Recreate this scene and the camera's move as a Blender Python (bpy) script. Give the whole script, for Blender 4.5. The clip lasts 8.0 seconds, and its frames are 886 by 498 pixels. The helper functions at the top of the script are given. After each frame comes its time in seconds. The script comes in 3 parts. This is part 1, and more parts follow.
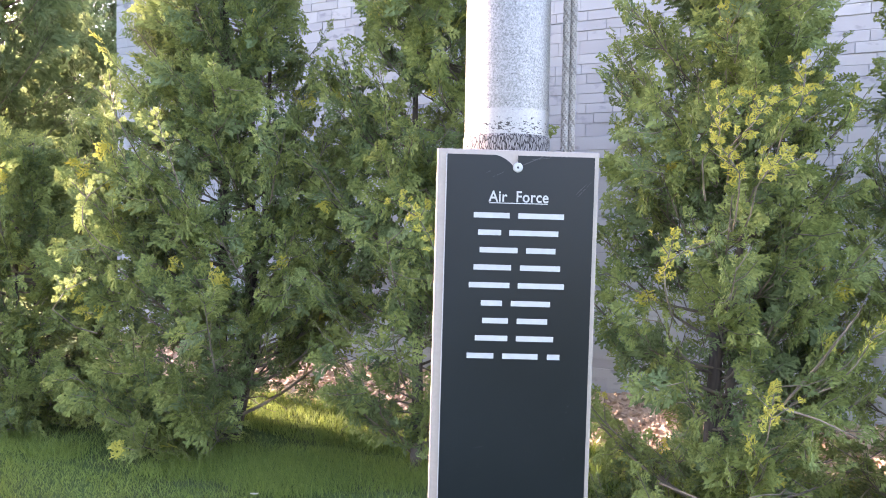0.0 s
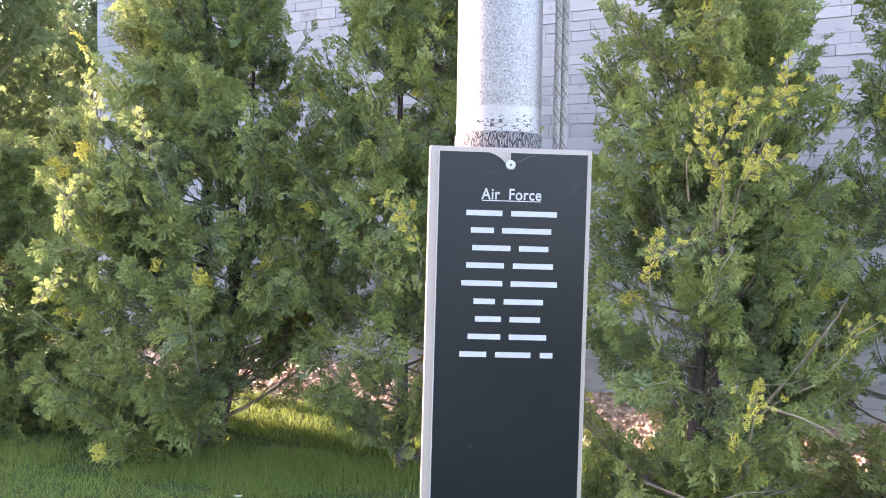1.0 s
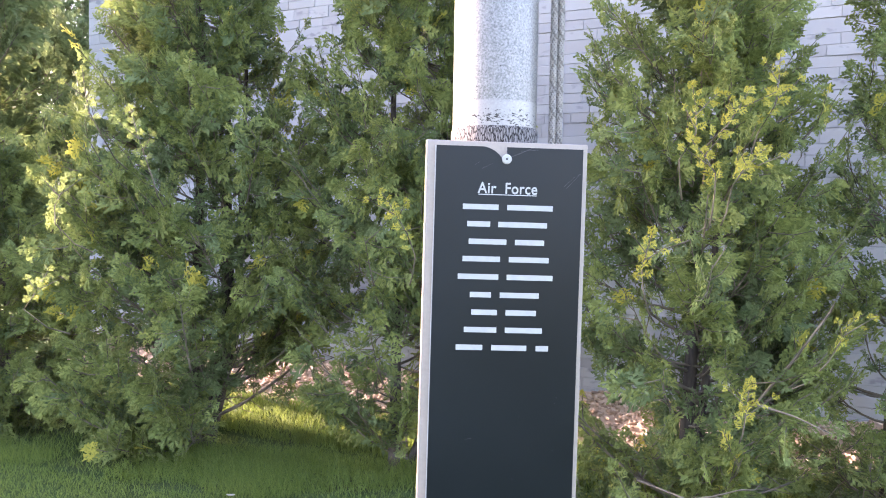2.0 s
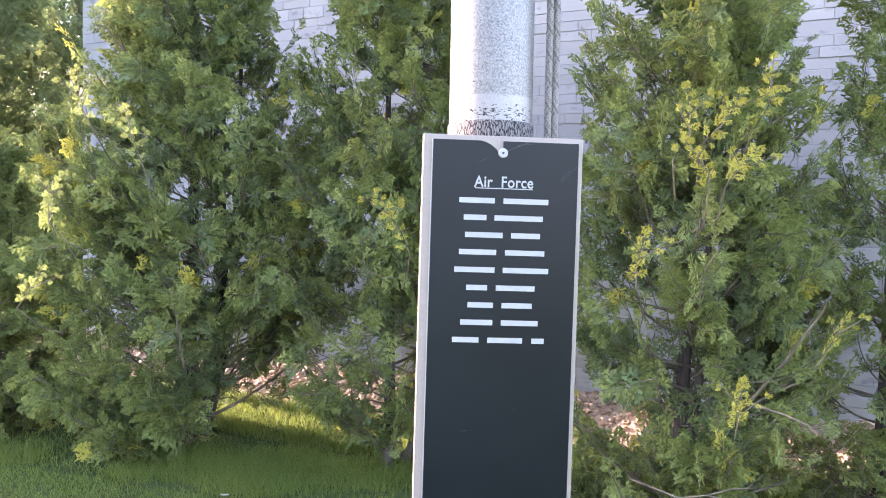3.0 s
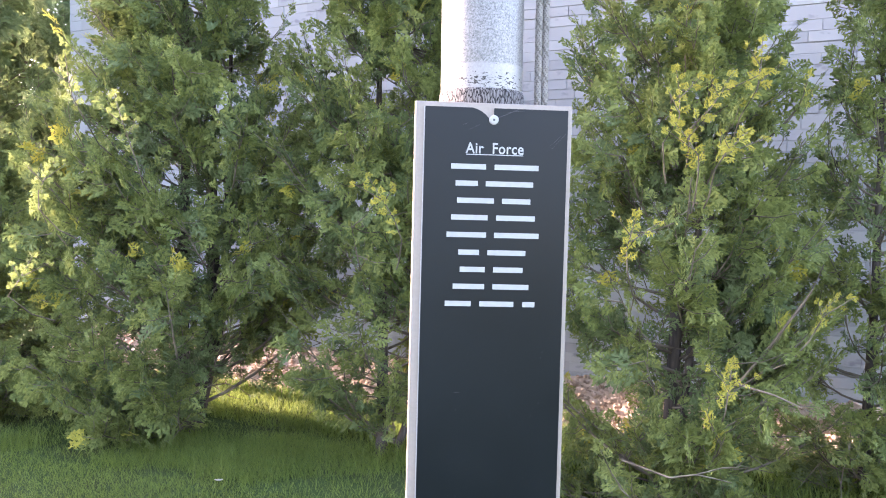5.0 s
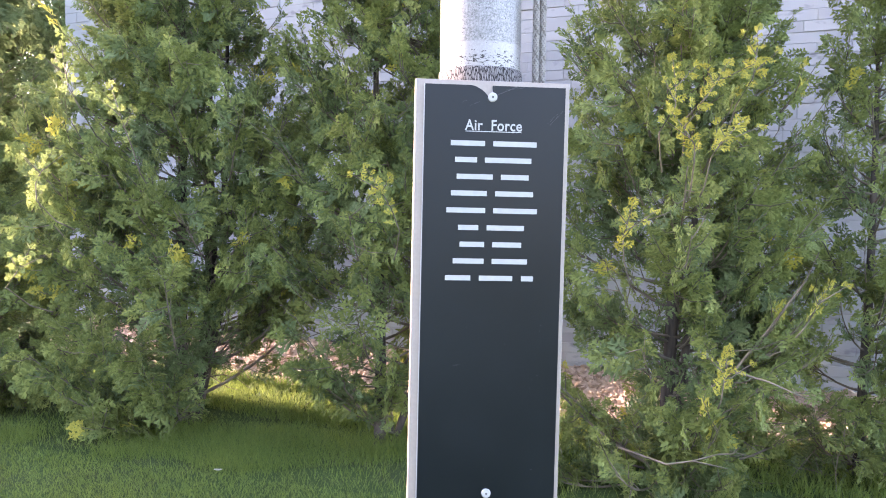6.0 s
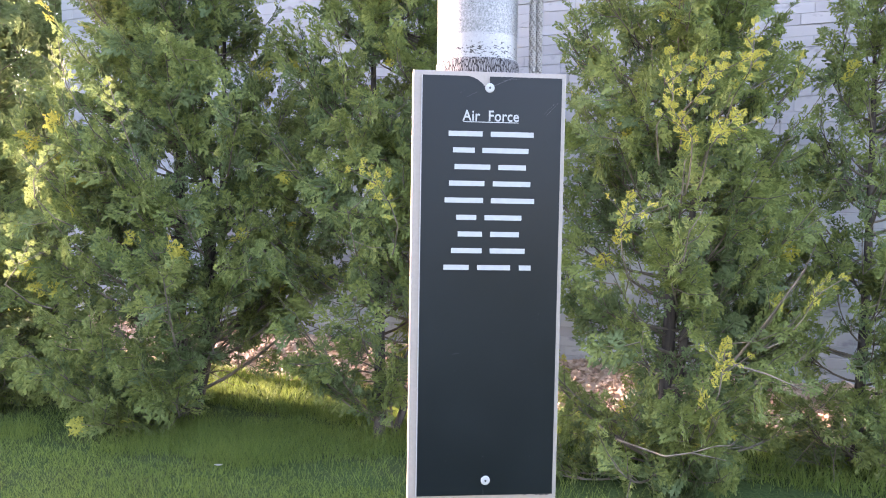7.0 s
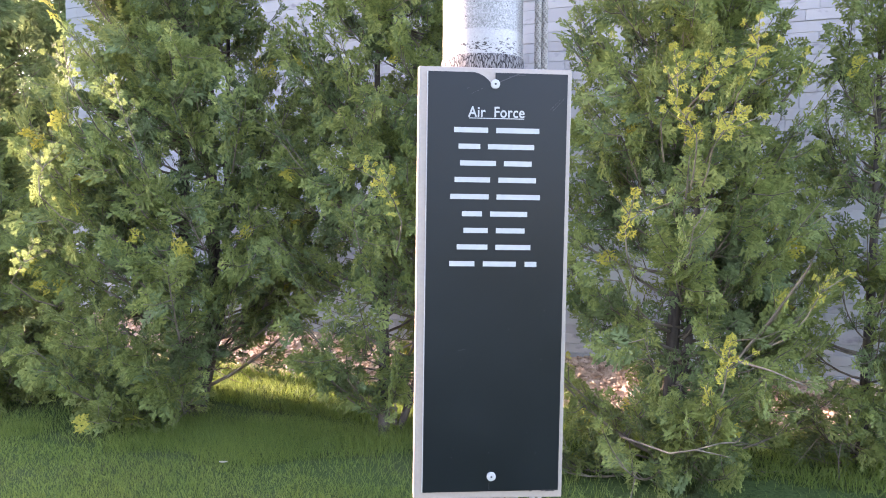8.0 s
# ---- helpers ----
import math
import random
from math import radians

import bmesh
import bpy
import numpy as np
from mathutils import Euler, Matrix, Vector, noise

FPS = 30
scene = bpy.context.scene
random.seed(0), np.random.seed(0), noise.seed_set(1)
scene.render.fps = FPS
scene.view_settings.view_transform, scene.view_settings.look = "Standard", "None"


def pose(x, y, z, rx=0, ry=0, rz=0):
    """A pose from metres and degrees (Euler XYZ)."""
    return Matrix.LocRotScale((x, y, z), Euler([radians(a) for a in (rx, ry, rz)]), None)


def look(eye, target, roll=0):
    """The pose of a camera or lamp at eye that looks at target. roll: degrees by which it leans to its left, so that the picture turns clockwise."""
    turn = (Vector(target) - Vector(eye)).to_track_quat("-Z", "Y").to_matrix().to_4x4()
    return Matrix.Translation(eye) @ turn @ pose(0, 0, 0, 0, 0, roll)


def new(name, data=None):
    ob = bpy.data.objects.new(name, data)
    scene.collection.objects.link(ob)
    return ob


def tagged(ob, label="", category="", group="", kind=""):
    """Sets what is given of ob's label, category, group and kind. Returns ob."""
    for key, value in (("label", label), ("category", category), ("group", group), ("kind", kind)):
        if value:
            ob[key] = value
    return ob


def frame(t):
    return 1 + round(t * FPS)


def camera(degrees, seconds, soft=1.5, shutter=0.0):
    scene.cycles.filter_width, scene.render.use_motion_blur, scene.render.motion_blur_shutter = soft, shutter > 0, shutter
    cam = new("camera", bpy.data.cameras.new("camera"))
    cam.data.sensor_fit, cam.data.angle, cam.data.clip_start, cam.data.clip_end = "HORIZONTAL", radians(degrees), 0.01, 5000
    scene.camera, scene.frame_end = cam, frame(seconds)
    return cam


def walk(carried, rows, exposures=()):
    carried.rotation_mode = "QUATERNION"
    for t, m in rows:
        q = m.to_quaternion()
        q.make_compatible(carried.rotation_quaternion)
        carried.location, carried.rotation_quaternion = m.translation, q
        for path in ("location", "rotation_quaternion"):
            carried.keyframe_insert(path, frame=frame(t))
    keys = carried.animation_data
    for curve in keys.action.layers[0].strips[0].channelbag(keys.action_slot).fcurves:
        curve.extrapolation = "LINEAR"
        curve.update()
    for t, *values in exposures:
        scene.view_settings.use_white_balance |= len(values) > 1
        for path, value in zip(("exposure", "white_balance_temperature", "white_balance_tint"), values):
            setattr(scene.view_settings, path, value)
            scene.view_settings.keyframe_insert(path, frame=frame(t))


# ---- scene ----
cam = camera(62.0, 8.0, soft=1.0)
PATH = [
    (0, (0.001, 0.002, 1.55), (0.001, 2.0, 1.464), 0.9),
    (0.5, (-0.002, 0.006, 1.549), (0.029, 2.004, 1.467), 0.9),
    (1, (-0.007, 0.007, 1.547), (0.037, 2.004, 1.464), 0.9),
    (1.5, (-0.009, 0.006, 1.545), (0.046, 2.003, 1.46), 0.9),
    (3, (-0.013, -0.002, 1.534), (0.067, 1.995, 1.454), 1.1),
    (3.5, (-0.013, -0.005, 1.533), (0.075, 1.991, 1.452), 1.0),
    (4, (-0.014, -0.014, 1.533), (0.075, 1.982, 1.449), 0.9),
    (4.5, (-0.018, -0.015, 1.523), (0.078, 1.981, 1.426), 0.9),
    (5, (-0.014, -0.016, 1.512), (0.089, 1.978, 1.403), 0.8),
    (6.5, (-0.019, -0.036, 1.491), (0.097, 1.956, 1.357), 0.5),
    (7, (-0.018, -0.037, 1.49), (0.098, 1.955, 1.351), 0.3),
    (7.5, (-0.017, -0.037, 1.489), (0.094, 1.955, 1.348), 0.2),
    (8, (-0.02, -0.037, 1.489), (0.086, 1.955, 1.343), 0.2),
]
walk(cam, [(t, look(eye, target, roll)) for t, eye, target, roll in PATH], exposures=[
    (0.0, 3.87, 6220, 37), (3.0, 3.86, 6220, 37), (4.5, 3.92, 6220, 37), (6.5, 3.86, 6220, 37), (8.0, 3.82, 6220, 37)])

# ---- light: low evening sun from the side, clear sky ----
SUN_SIDE, SUN_UP = 118.0, 11.0  # degrees from the way to the viewer towards -x, degrees above the horizon
to_sun = Vector((-math.sin(radians(SUN_SIDE)) * math.cos(radians(SUN_UP)),
                 -math.cos(radians(SUN_SIDE)) * math.cos(radians(SUN_UP)), math.sin(radians(SUN_UP))))
world = bpy.data.worlds.new("sky")
scene.world = world
world.use_nodes = True
wn = world.node_tree.nodes
sky = wn.new("ShaderNodeTexSky")
sky.sky_type, sky.sun_disc = "NISHITA", False
sky.sun_elevation = radians(SUN_UP)
sky.sun_rotation = math.atan2(to_sun.x, to_sun.y)
sky.air_density, sky.dust_density, sky.ozone_density = 1.0, 2.0, 1.0
wn["Background"].inputs["Strength"].default_value = 0.15
world.node_tree.links.new(sky.outputs["Color"], wn["Background"].inputs["Color"])
sun_data = bpy.data.lights.new("sun", "SUN")
sun_data.energy, sun_data.angle, sun_data.color = 3.4, radians(0.6), (1.0, 0.86, 0.68)
sun_lamp = new("sun", sun_data)
sun_lamp.matrix_world = look(to_sun * 30, (0, 0, 0))


# ---- materials ----
def node_material(name):
    m = bpy.data.materials.new(name)
    m.use_nodes = True
    n, l = m.node_tree.nodes, m.node_tree.links
    return m, n, l, n["Principled BSDF"]


def coords(n, l, scale=(1, 1, 1)):
    tc, mp = n.new("ShaderNodeTexCoord"), n.new("ShaderNodeMapping")
    mp.inputs["Scale"].default_value = scale
    l.new(tc.outputs["Object"], mp.inputs["Vector"])
    return mp.outputs["Vector"]


def noise_tex(n, l, vec, scale, detail=4, rough=0.55):
    t = n.new("ShaderNodeTexNoise")
    t.inputs["Scale"].default_value, t.inputs["Detail"].default_value = scale, detail
    t.inputs["Roughness"].default_value = rough
    l.new(vec, t.inputs["Vector"])
    return t.outputs["Fac"]


def ramp(n, l, fac, stops):
    r = n.new("ShaderNodeValToRGB")
    e = r.color_ramp.elements
    while len(e) < len(stops):
        e.new(0.5)
    for k, (p, c) in enumerate(stops):
        e[k].position, e[k].color = p, (*c, 1) if len(c) == 3 else c
    l.new(fac, r.inputs["Fac"])
    return r.outputs["Color"]


def mix(n, l, fac, a, b, mode="MIX"):
    x = n.new("ShaderNodeMix")
    x.data_type, x.blend_type = "RGBA", mode
    for sock, v in ((x.inputs[0], fac), (x.inputs[6], a), (x.inputs[7], b)):
        if isinstance(v, (int, float)):
            sock.default_value = v
        elif isinstance(v, tuple):
            sock.default_value = (*v, 1)
        else:
            l.new(v, sock)
    return x.outputs[2]


def maths(n, l, op, a, b):
    x = n.new("ShaderNodeMath")
    x.operation = op
    for sock, v in zip(x.inputs, (a, b)):
        if isinstance(v, (int, float)):
            sock.default_value = v
        else:
            l.new(v, sock)
    return x.outputs[0]


def bump(n, l, bsdf, height, strength, distance):
    b = n.new("ShaderNodeBump")
    b.inputs["Strength"].default_value, b.inputs["Distance"].default_value = strength, distance
    l.new(height, b.inputs["Height"])
    l.new(b.outputs["Normal"], bsdf.inputs["Normal"])


def leaf_material(name, dark, light, glow, through_part=0.35):
    """Scale leaves: slightly glossy, lets some light through; tone varies by leaf and over the plant."""
    m, n, l, p = node_material(name)
    geo = n.new("ShaderNodeNewGeometry")
    base = ramp(n, l, geo.outputs["Random Per Island"], [(0.0, dark), (1.0, light)])
    big = noise_tex(n, l, coords(n, l), 3.5, 3)
    base = mix(n, l, maths(n, l, "MULTIPLY", big, 0.38), base, glow)
    l.new(base, p.inputs["Base Color"])
    p.inputs["Roughness"].default_value = 0.55
    p.inputs["Specular IOR Level"].default_value = 0.15
    tr = n.new("ShaderNodeBsdfTranslucent")
    l.new(mix(n, l, 0.5, base, glow), tr.inputs["Color"])
    mx = n.new("ShaderNodeMixShader")
    mx.inputs[0].default_value = through_part
    l.new(p.outputs[0], mx.inputs[1])
    l.new(tr.outputs[0], mx.inputs[2])
    l.new(mx.outputs[0], n["Material Output"].inputs["Surface"])
    return m


# wide tone spread in both greens also stands in for lit lobes and dark gaps
LEAF_DEEP = leaf_material("leaf_deep_green", (0.050, 0.078, 0.036), (0.185, 0.245, 0.105), (0.20, 0.245, 0.09), 0.45)
LEAF_MID = leaf_material("leaf_green", (0.085, 0.120, 0.040), (0.255, 0.315, 0.100), (0.26, 0.285, 0.08), 0.45)
LEAF_TIP = leaf_material("leaf_yellow_tip", (0.28, 0.27, 0.044), (0.46, 0.43, 0.080), (0.43, 0.38, 0.07), 0.4)
GRASS_BLADE = leaf_material("grass_blade", (0.060, 0.110, 0.030), (0.185, 0.260, 0.062), (0.25, 0.29, 0.05), 0.5)
DRY_LEAF = leaf_material("dry_leaf", (0.50, 0.44, 0.36), (0.55, 0.48, 0.40), (0.5, 0.45, 0.4), 0.2)


def bark_material():
    m, n, l, p = node_material("bark")
    v = coords(n, l, (40, 40, 6))
    f = noise_tex(n, l, v, 1.0, 6)
    l.new(ramp(n, l, f, [(0.3, (0.030, 0.024, 0.019)), (0.7, (0.095, 0.076, 0.058))]), p.inputs["Base Color"])
    p.inputs["Roughness"].default_value = 0.95
    bump(n, l, p, f, 0.8, 0.004)
    return m


BARK = bark_material()


def twig_material():
    m, n, l, p = node_material("twig")
    f = noise_tex(n, l, coords(n, l), 9, 3)
    l.new(ramp(n, l, f, [(0.35, (0.075, 0.062, 0.040)), (0.7, (0.21, 0.175, 0.125))]), p.inputs["Base Color"])
    p.inputs["Roughness"].default_value = 0.9
    return m


TWIG = twig_material()


def ground_material():
    m, n, l, p = node_material("lawn_soil")
    v = coords(n, l)
    a, b = noise_tex(n, l, v, 1.6, 5), noise_tex(n, l, v, 60, 5)
    c = ramp(n, l, b, [(0.3, (0.035, 0.058, 0.018)), (0.7, (0.085, 0.12, 0.036))])
    c = mix(n, l, ramp(n, l, a, [(0.5, (0, 0, 0)), (0.72, (0.6, 0.6, 0.6))]), c, (0.075, 0.068, 0.036))
    l.new(c, p.inputs["Base Color"])
    p.inputs["Roughness"].default_value = 1.0
    p.inputs["Specular IOR Level"].default_value = 0.05
    bump(n, l, p, b, 1.0, 0.02)
    return m


SOIL = ground_material()


def mulch_material():
    m, n, l, p = node_material("bark_mulch")
    geo = n.new("ShaderNodeNewGeometry")
    c = ramp(n, l, geo.outputs["Random Per Island"],
             [(0.0, (0.20, 0.13, 0.085)), (0.5, (0.42, 0.29, 0.19)), (1.0, (0.60, 0.46, 0.33))])
    f = noise_tex(n, l, coords(n, l), 45, 4)
    l.new(mix(n, l, maths(n, l, "MULTIPLY", f, 0.5), c, (0.30, 0.21, 0.14)), p.inputs["Base Color"])
    p.inputs["Roughness"].default_value = 0.95
    bump(n, l, p, f, 0.6, 0.01)
    return m


MULCH = mulch_material()


def block_material():
    """Grey concrete block: sandy grain, each block a little different, dark smudges on some."""
    m, n, l, p = node_material("grey_concrete_block")
    info = n.new("ShaderNodeObjectInfo")
    geo = n.new("ShaderNodeNewGeometry")
    tone = maths(n, l, "FRACT", maths(n, l, "ADD", info.outputs["Random"], geo.outputs["Random Per Island"]), 0)
    c = ramp(n, l, tone, [(0.0, (0.29, 0.29, 0.278)), (0.5, (0.325, 0.325, 0.31)), (1.0, (0.36, 0.36, 0.34))])
    tc = n.new("ShaderNodeNewGeometry")
    mp = n.new("ShaderNodeMapping")
    mp.inputs["Scale"].default_value = (1, 1, 1.9)
    l.new(tc.outputs["Position"], mp.inputs["Vector"])
    v = mp.outputs["Vector"]
    grain = noise_tex(n, l, v, 90, 5, 0.7)
    smudge = noise_tex(n, l, v, 6.5, 3)
    c = mix(n, l, maths(n, l, "MULTIPLY", grain, 0.3), c, (0.34, 0.34, 0.36))
    c = mix(n, l, ramp(n, l, smudge, [(0.60, (0, 0, 0)), (0.70, (0.75, 0.75, 0.75))]), c, (0.19, 0.19, 0.20))
    l.new(c, p.inputs["Base Color"])
    p.inputs["Roughness"].default_value = 0.95
    bump(n, l, p, grain, 0.5, 0.004)
    return m


BLOCK = block_material()


def plain_material(name, colour, rough, metal=0.0, grain=0.0, size=200):
    m, n, l, p = node_material(name)
    f = noise_tex(n, l, coords(n, l), size, 4)
    dark = tuple(0.75 * k for k in colour)
    l.new(mix(n, l, f, colour, dark), p.inputs["Base Color"])
    p.inputs["Roughness"].default_value, p.inputs["Metallic"].default_value = rough, metal
    if grain:
        bump(n, l, p, f, 0.4, grain)
    return m


MORTAR = plain_material("mortar", (0.34, 0.34, 0.33), 1.0, 0, 0.002, 120)
CEDAR = plain_material("weathered_board", (0.24, 0.18, 0.13), 0.9, 0, 0.002, 20)
FRAME_METAL = plain_material("brushed_aluminium", (0.32, 0.272, 0.228), 0.5, 0.1, 0.0002, 300)
WHITE_CORE = plain_material("white_plastic_core", (0.45, 0.44, 0.42), 0.5)
LETTER = plain_material("engraved_white", (0.38, 0.385, 0.365), 0.6)
SCREW_WHITE = plain_material("white_screw_cap", (0.40, 0.40, 0.375), 0.45)
SCREW_HOLE = plain_material("screw_recess", (0.03, 0.03, 0.03), 0.6)
CRACK = plain_material("crack_line", (0.025, 0.027, 0.03), 0.6)
SCRATCH = plain_material("scratch", (0.06, 0.062, 0.066), 0.6)
GRIME = plain_material("grime", (0.05, 0.045, 0.04), 0.9)


def plate_material():
    m, n, l, p = node_material("black_plastic_laminate")
    v = coords(n, l)
    f, g = noise_tex(n, l, v, 6, 4), noise_tex(n, l, v, 700, 2)
    l.new(ramp(n, l, f, [(0.35, (0.0035, 0.006, 0.008)), (0.7, (0.0055, 0.009, 0.0112))]), p.inputs["Base Color"])
    l.new(ramp(n, l, f, [(0.3, (0.30, 0.30, 0.30)), (0.7, (0.40, 0.40, 0.40))]), p.inputs["Roughness"])
    p.inputs["Specular IOR Level"].default_value = 0.23
    bump(n, l, p, g, 0.06, 0.0003)
    return m


PLATE = plate_material()


def pole_material():
    """Silver-painted metal pole: speckled, paint worn off in flecks near the band."""
    m, n, l, p = node_material("silver_painted_pole")
    v = coords(n, l)
    speck = noise_tex(n, l, v, 520, 4, 0.8)
    blot = noise_tex(n, l, v, 26, 4)
    c = ramp(n, l, speck, [(0.38, (0.075, 0.075, 0.075)), (0.62, (0.25, 0.246, 0.236))])
    c = mix(n, l, maths(n, l, "MULTIPLY", blot, 0.35), c, (0.27, 0.25, 0.22))
    # flecks of bare dark metal, thicker close to the band
    fl = noise_tex(n, l, coords(n, l, (1.0, 1.0, 2.6)), 210, 5, 0.65)
    sep = n.new("ShaderNodeSeparateXYZ")
    l.new(coords(n, l), sep.inputs[0])
    z = sep.outputs["Z"]
    up = maths(n, l, "MULTIPLY", maths(n, l, "SUBTRACT", z, 1.63), 12.0)
    near = ramp(n, l, up, [(0.0, (0.12, 0.12, 0.12)), (0.12, (0.17, 0.17, 0.17)), (0.22, (0.06, 0.06, 0.06)), (0.6, (0.05, 0.05, 0.05)), (1.0, (0.0, 0.0, 0.0))])
    ring = ramp(n, l, up, [(0.0, (0.7, 0.7, 0.7)), (0.30, (0.7, 0.7, 0.7)), (0.32, (0, 0, 0))])
    c = mix(n, l, ring, c, (0.27, 0.262, 0.25))
    fleck = ramp(n, l, maths(n, l, "ADD", fl, near), [(0.70, (0, 0, 0)), (0.73, (1, 1, 1))])
    c = mix(n, l, fleck, c, (0.030, 0.027, 0.025))
    l.new(c, p.inputs["Base Color"])
    p.inputs["Metallic"].default_value = 0.5
    l.new(ramp(n, l, speck, [(0.3, (0.5, 0.5, 0.5)), (0.7, (0.36, 0.36, 0.36))]), p.inputs["Roughness"])
    bump(n, l, p, speck, 0.35, 0.0004)
    return m


POLE = pole_material()


def band_material():
    """Crazed old tape band: pale, with dark upright cracks."""
    m, n, l, p = node_material("cracked_band")
    vo = n.new("ShaderNodeTexVoronoi")
    vo.feature = "DISTANCE_TO_EDGE"
    vo.inputs["Scale"].default_value = 1.0
    l.new(coords(n, l, (640, 640, 130)), vo.inputs["Vector"])
    l.new(ramp(n, l, vo.outputs["Distance"], [(0.04, (0.02, 0.018, 0.017)), (0.17, (0.19, 0.176, 0.166))]),
          p.inputs["Base Color"])
    p.inputs["Roughness"].default_value = 0.9
    p.inputs["Specular IOR Level"].default_value = 0.1
    bump(n, l, p, vo.outputs["Distance"], 0.8, 0.001)
    return m


BAND = band_material()


def rope_material():
    m, n, l, p = node_material("braided_rope")
    geo = n.new("ShaderNodeNewGeometry")
    l.new(ramp(n, l, geo.outputs["Random Per Island"], [(0.18, (0.15, 0.135, 0.115)), (0.26, (0.21, 0.195, 0.17)), (1.0, (0.31, 0.288, 0.255))]), p.inputs["Base Color"])
    p.inputs["Roughness"].default_value = 0.9
    return m


ROPE = rope_material()


# ---- mesh helpers ----
def mesh_from(name, verts, faces, mats, slots=None, smooth=False):
    """A mesh from numpy vertices and equal-sided faces."""
    verts, faces = np.asarray(verts, np.float32), np.asarray(faces, np.int32)
    me = bpy.data.meshes.new(name)
    k = faces.shape[1]
    me.vertices.add(len(verts))
    me.vertices.foreach_set("co", verts.ravel())
    me.loops.add(faces.size)
    me.loops.foreach_set("vertex_index", faces.ravel())
    me.polygons.add(len(faces))
    me.polygons.foreach_set("loop_start", np.arange(0, faces.size, k, dtype=np.int32))
    me.polygons.foreach_set("loop_total", np.full(len(faces), k, np.int32))
    if slots is not None:
        me.polygons.foreach_set("material_index", np.asarray(slots, np.int32))
    if smooth:
        me.polygons.foreach_set("use_smooth", np.ones(len(faces), bool))
    for mt in mats:
        me.materials.append(mt)
    me.update(calc_edges=True)
    me.validate()
    return me


def part(name, bm, material, parent, label="", smooth=False):
    me = bpy.data.meshes.new(name)
    bm.to_mesh(me)
    bm.free()
    me.materials.append(material)
    if smooth:
        for f in me.polygons:
            f.use_smooth = True
    ob = new(name, me)
    ob.parent = parent
    return tagged(ob, label)


def box(bm, x0, x1, y0, y1, z0, z1, bevel=0.0, segments=2):
    made = bmesh.ops.create_cube(bm, size=1.0)["verts"]
    for v in made:
        v.co = Vector((x0 + (v.co.x + 0.5) * (x1 - x0), y0 + (v.co.y + 0.5) * (y1 - y0), z0 + (v.co.z + 0.5) * (z1 - z0)))
    if bevel:
        es = list({e for v in made for e in v.link_edges})
        bmesh.ops.bevel(bm, geom=es, offset=bevel, segments=segments, affect="EDGES", profile=0.5)
    return bm


def prism(bm, outline, y0, y1):
    """An outline in x and z, given depth from y0 to y1."""
    a = [bm.verts.new((x, y0, z)) for x, z in outline]
    b = [bm.verts.new((x, y1, z)) for x, z in outline]
    bm.faces.new(a)
    bm.faces.new(b[::-1])
    for k in range(len(outline)):
        j = (k + 1) % len(outline)
        bm.faces.new((a[k], b[k], b[j], a[j]))
    bmesh.ops.recalc_face_normals(bm, faces=bm.faces[:])
    return bm


def lathe(bm, rings, sides, cx=0.0, cy=0.0):
    """Rings of (radius, z) round an upright axis, closed at both ends."""
    loops = []
    for r, z in rings:
        loops.append([bm.verts.new((cx + r * math.cos(2 * math.pi * k / sides), cy + r * math.sin(2 * math.pi * k / sides), z))
                      for k in range(sides)])
    for a, b in zip(loops, loops[1:]):
        for k in range(sides):
            j = (k + 1) % sides
            bm.faces.new((a[k], a[j], b[j], b[k]))
    bm.faces.new(loops[0][::-1])
    bm.faces.new(loops[-1])
    return bm


def tubes(lines, sides=5):
    """Vertices and quads of tapering tubes; lines are lists of (point, radius)."""
    vs, fs = [], []
    for line in lines:
        pts = [np.array(q, float) for q, _ in line]
        base = len(vs)
        for k, (q, r) in enumerate(line):
            d = pts[min(k + 1, len(pts) - 1)] - pts[max(k - 1, 0)]
            d = d / (np.linalg.norm(d) + 1e-9)
            a = np.cross(d, (0.0, 0.0, 1.0) if abs(d[2]) < 0.9 else (1.0, 0.0, 0.0))
            a /= np.linalg.norm(a)
            b = np.cross(d, a)
            for s in range(sides):
                g = 2 * math.pi * s / sides
                vs.append(pts[k] + r * (a * math.cos(g) + b * math.sin(g)))
        for k in range(len(line) - 1):
            for s in range(sides):
                j = (s + 1) % sides
                o = base + k * sides
                fs.append((o + s, o + j, o + sides + j, o + sides + s))
    return vs, fs


def empty(name, m):
    ob = new(name)
    ob.empty_display_size = 0.1
    ob.matrix_world = m
    return ob


# ---- ground, wall line and planting bed ----
TILT = math.tan(radians(27.0))
WALL_AT = 5.99  # y of the wall's face where x is 0
ALONG = Vector((math.cos(radians(27.0)), -math.sin(radians(27.0)), 0))
AWAY = Vector((-math.sin(radians(27.0)), -math.cos(radians(27.0)), 0))  # out of the wall, towards the lawn
CORNER = Vector((-3.42, WALL_AT + 3.42 * TILT, 0))


def lawn_height(x, y):
    """Gentle unevenness of the lawn."""
    near = math.exp(-((x * x + (y - 4) ** 2) / 150.0))
    return near * (0.035 * noise.noise(Vector((x * 0.6, y * 0.6, 0))) + 0.012 * noise.noise(Vector((x * 2.5, y * 2.5, 3))))


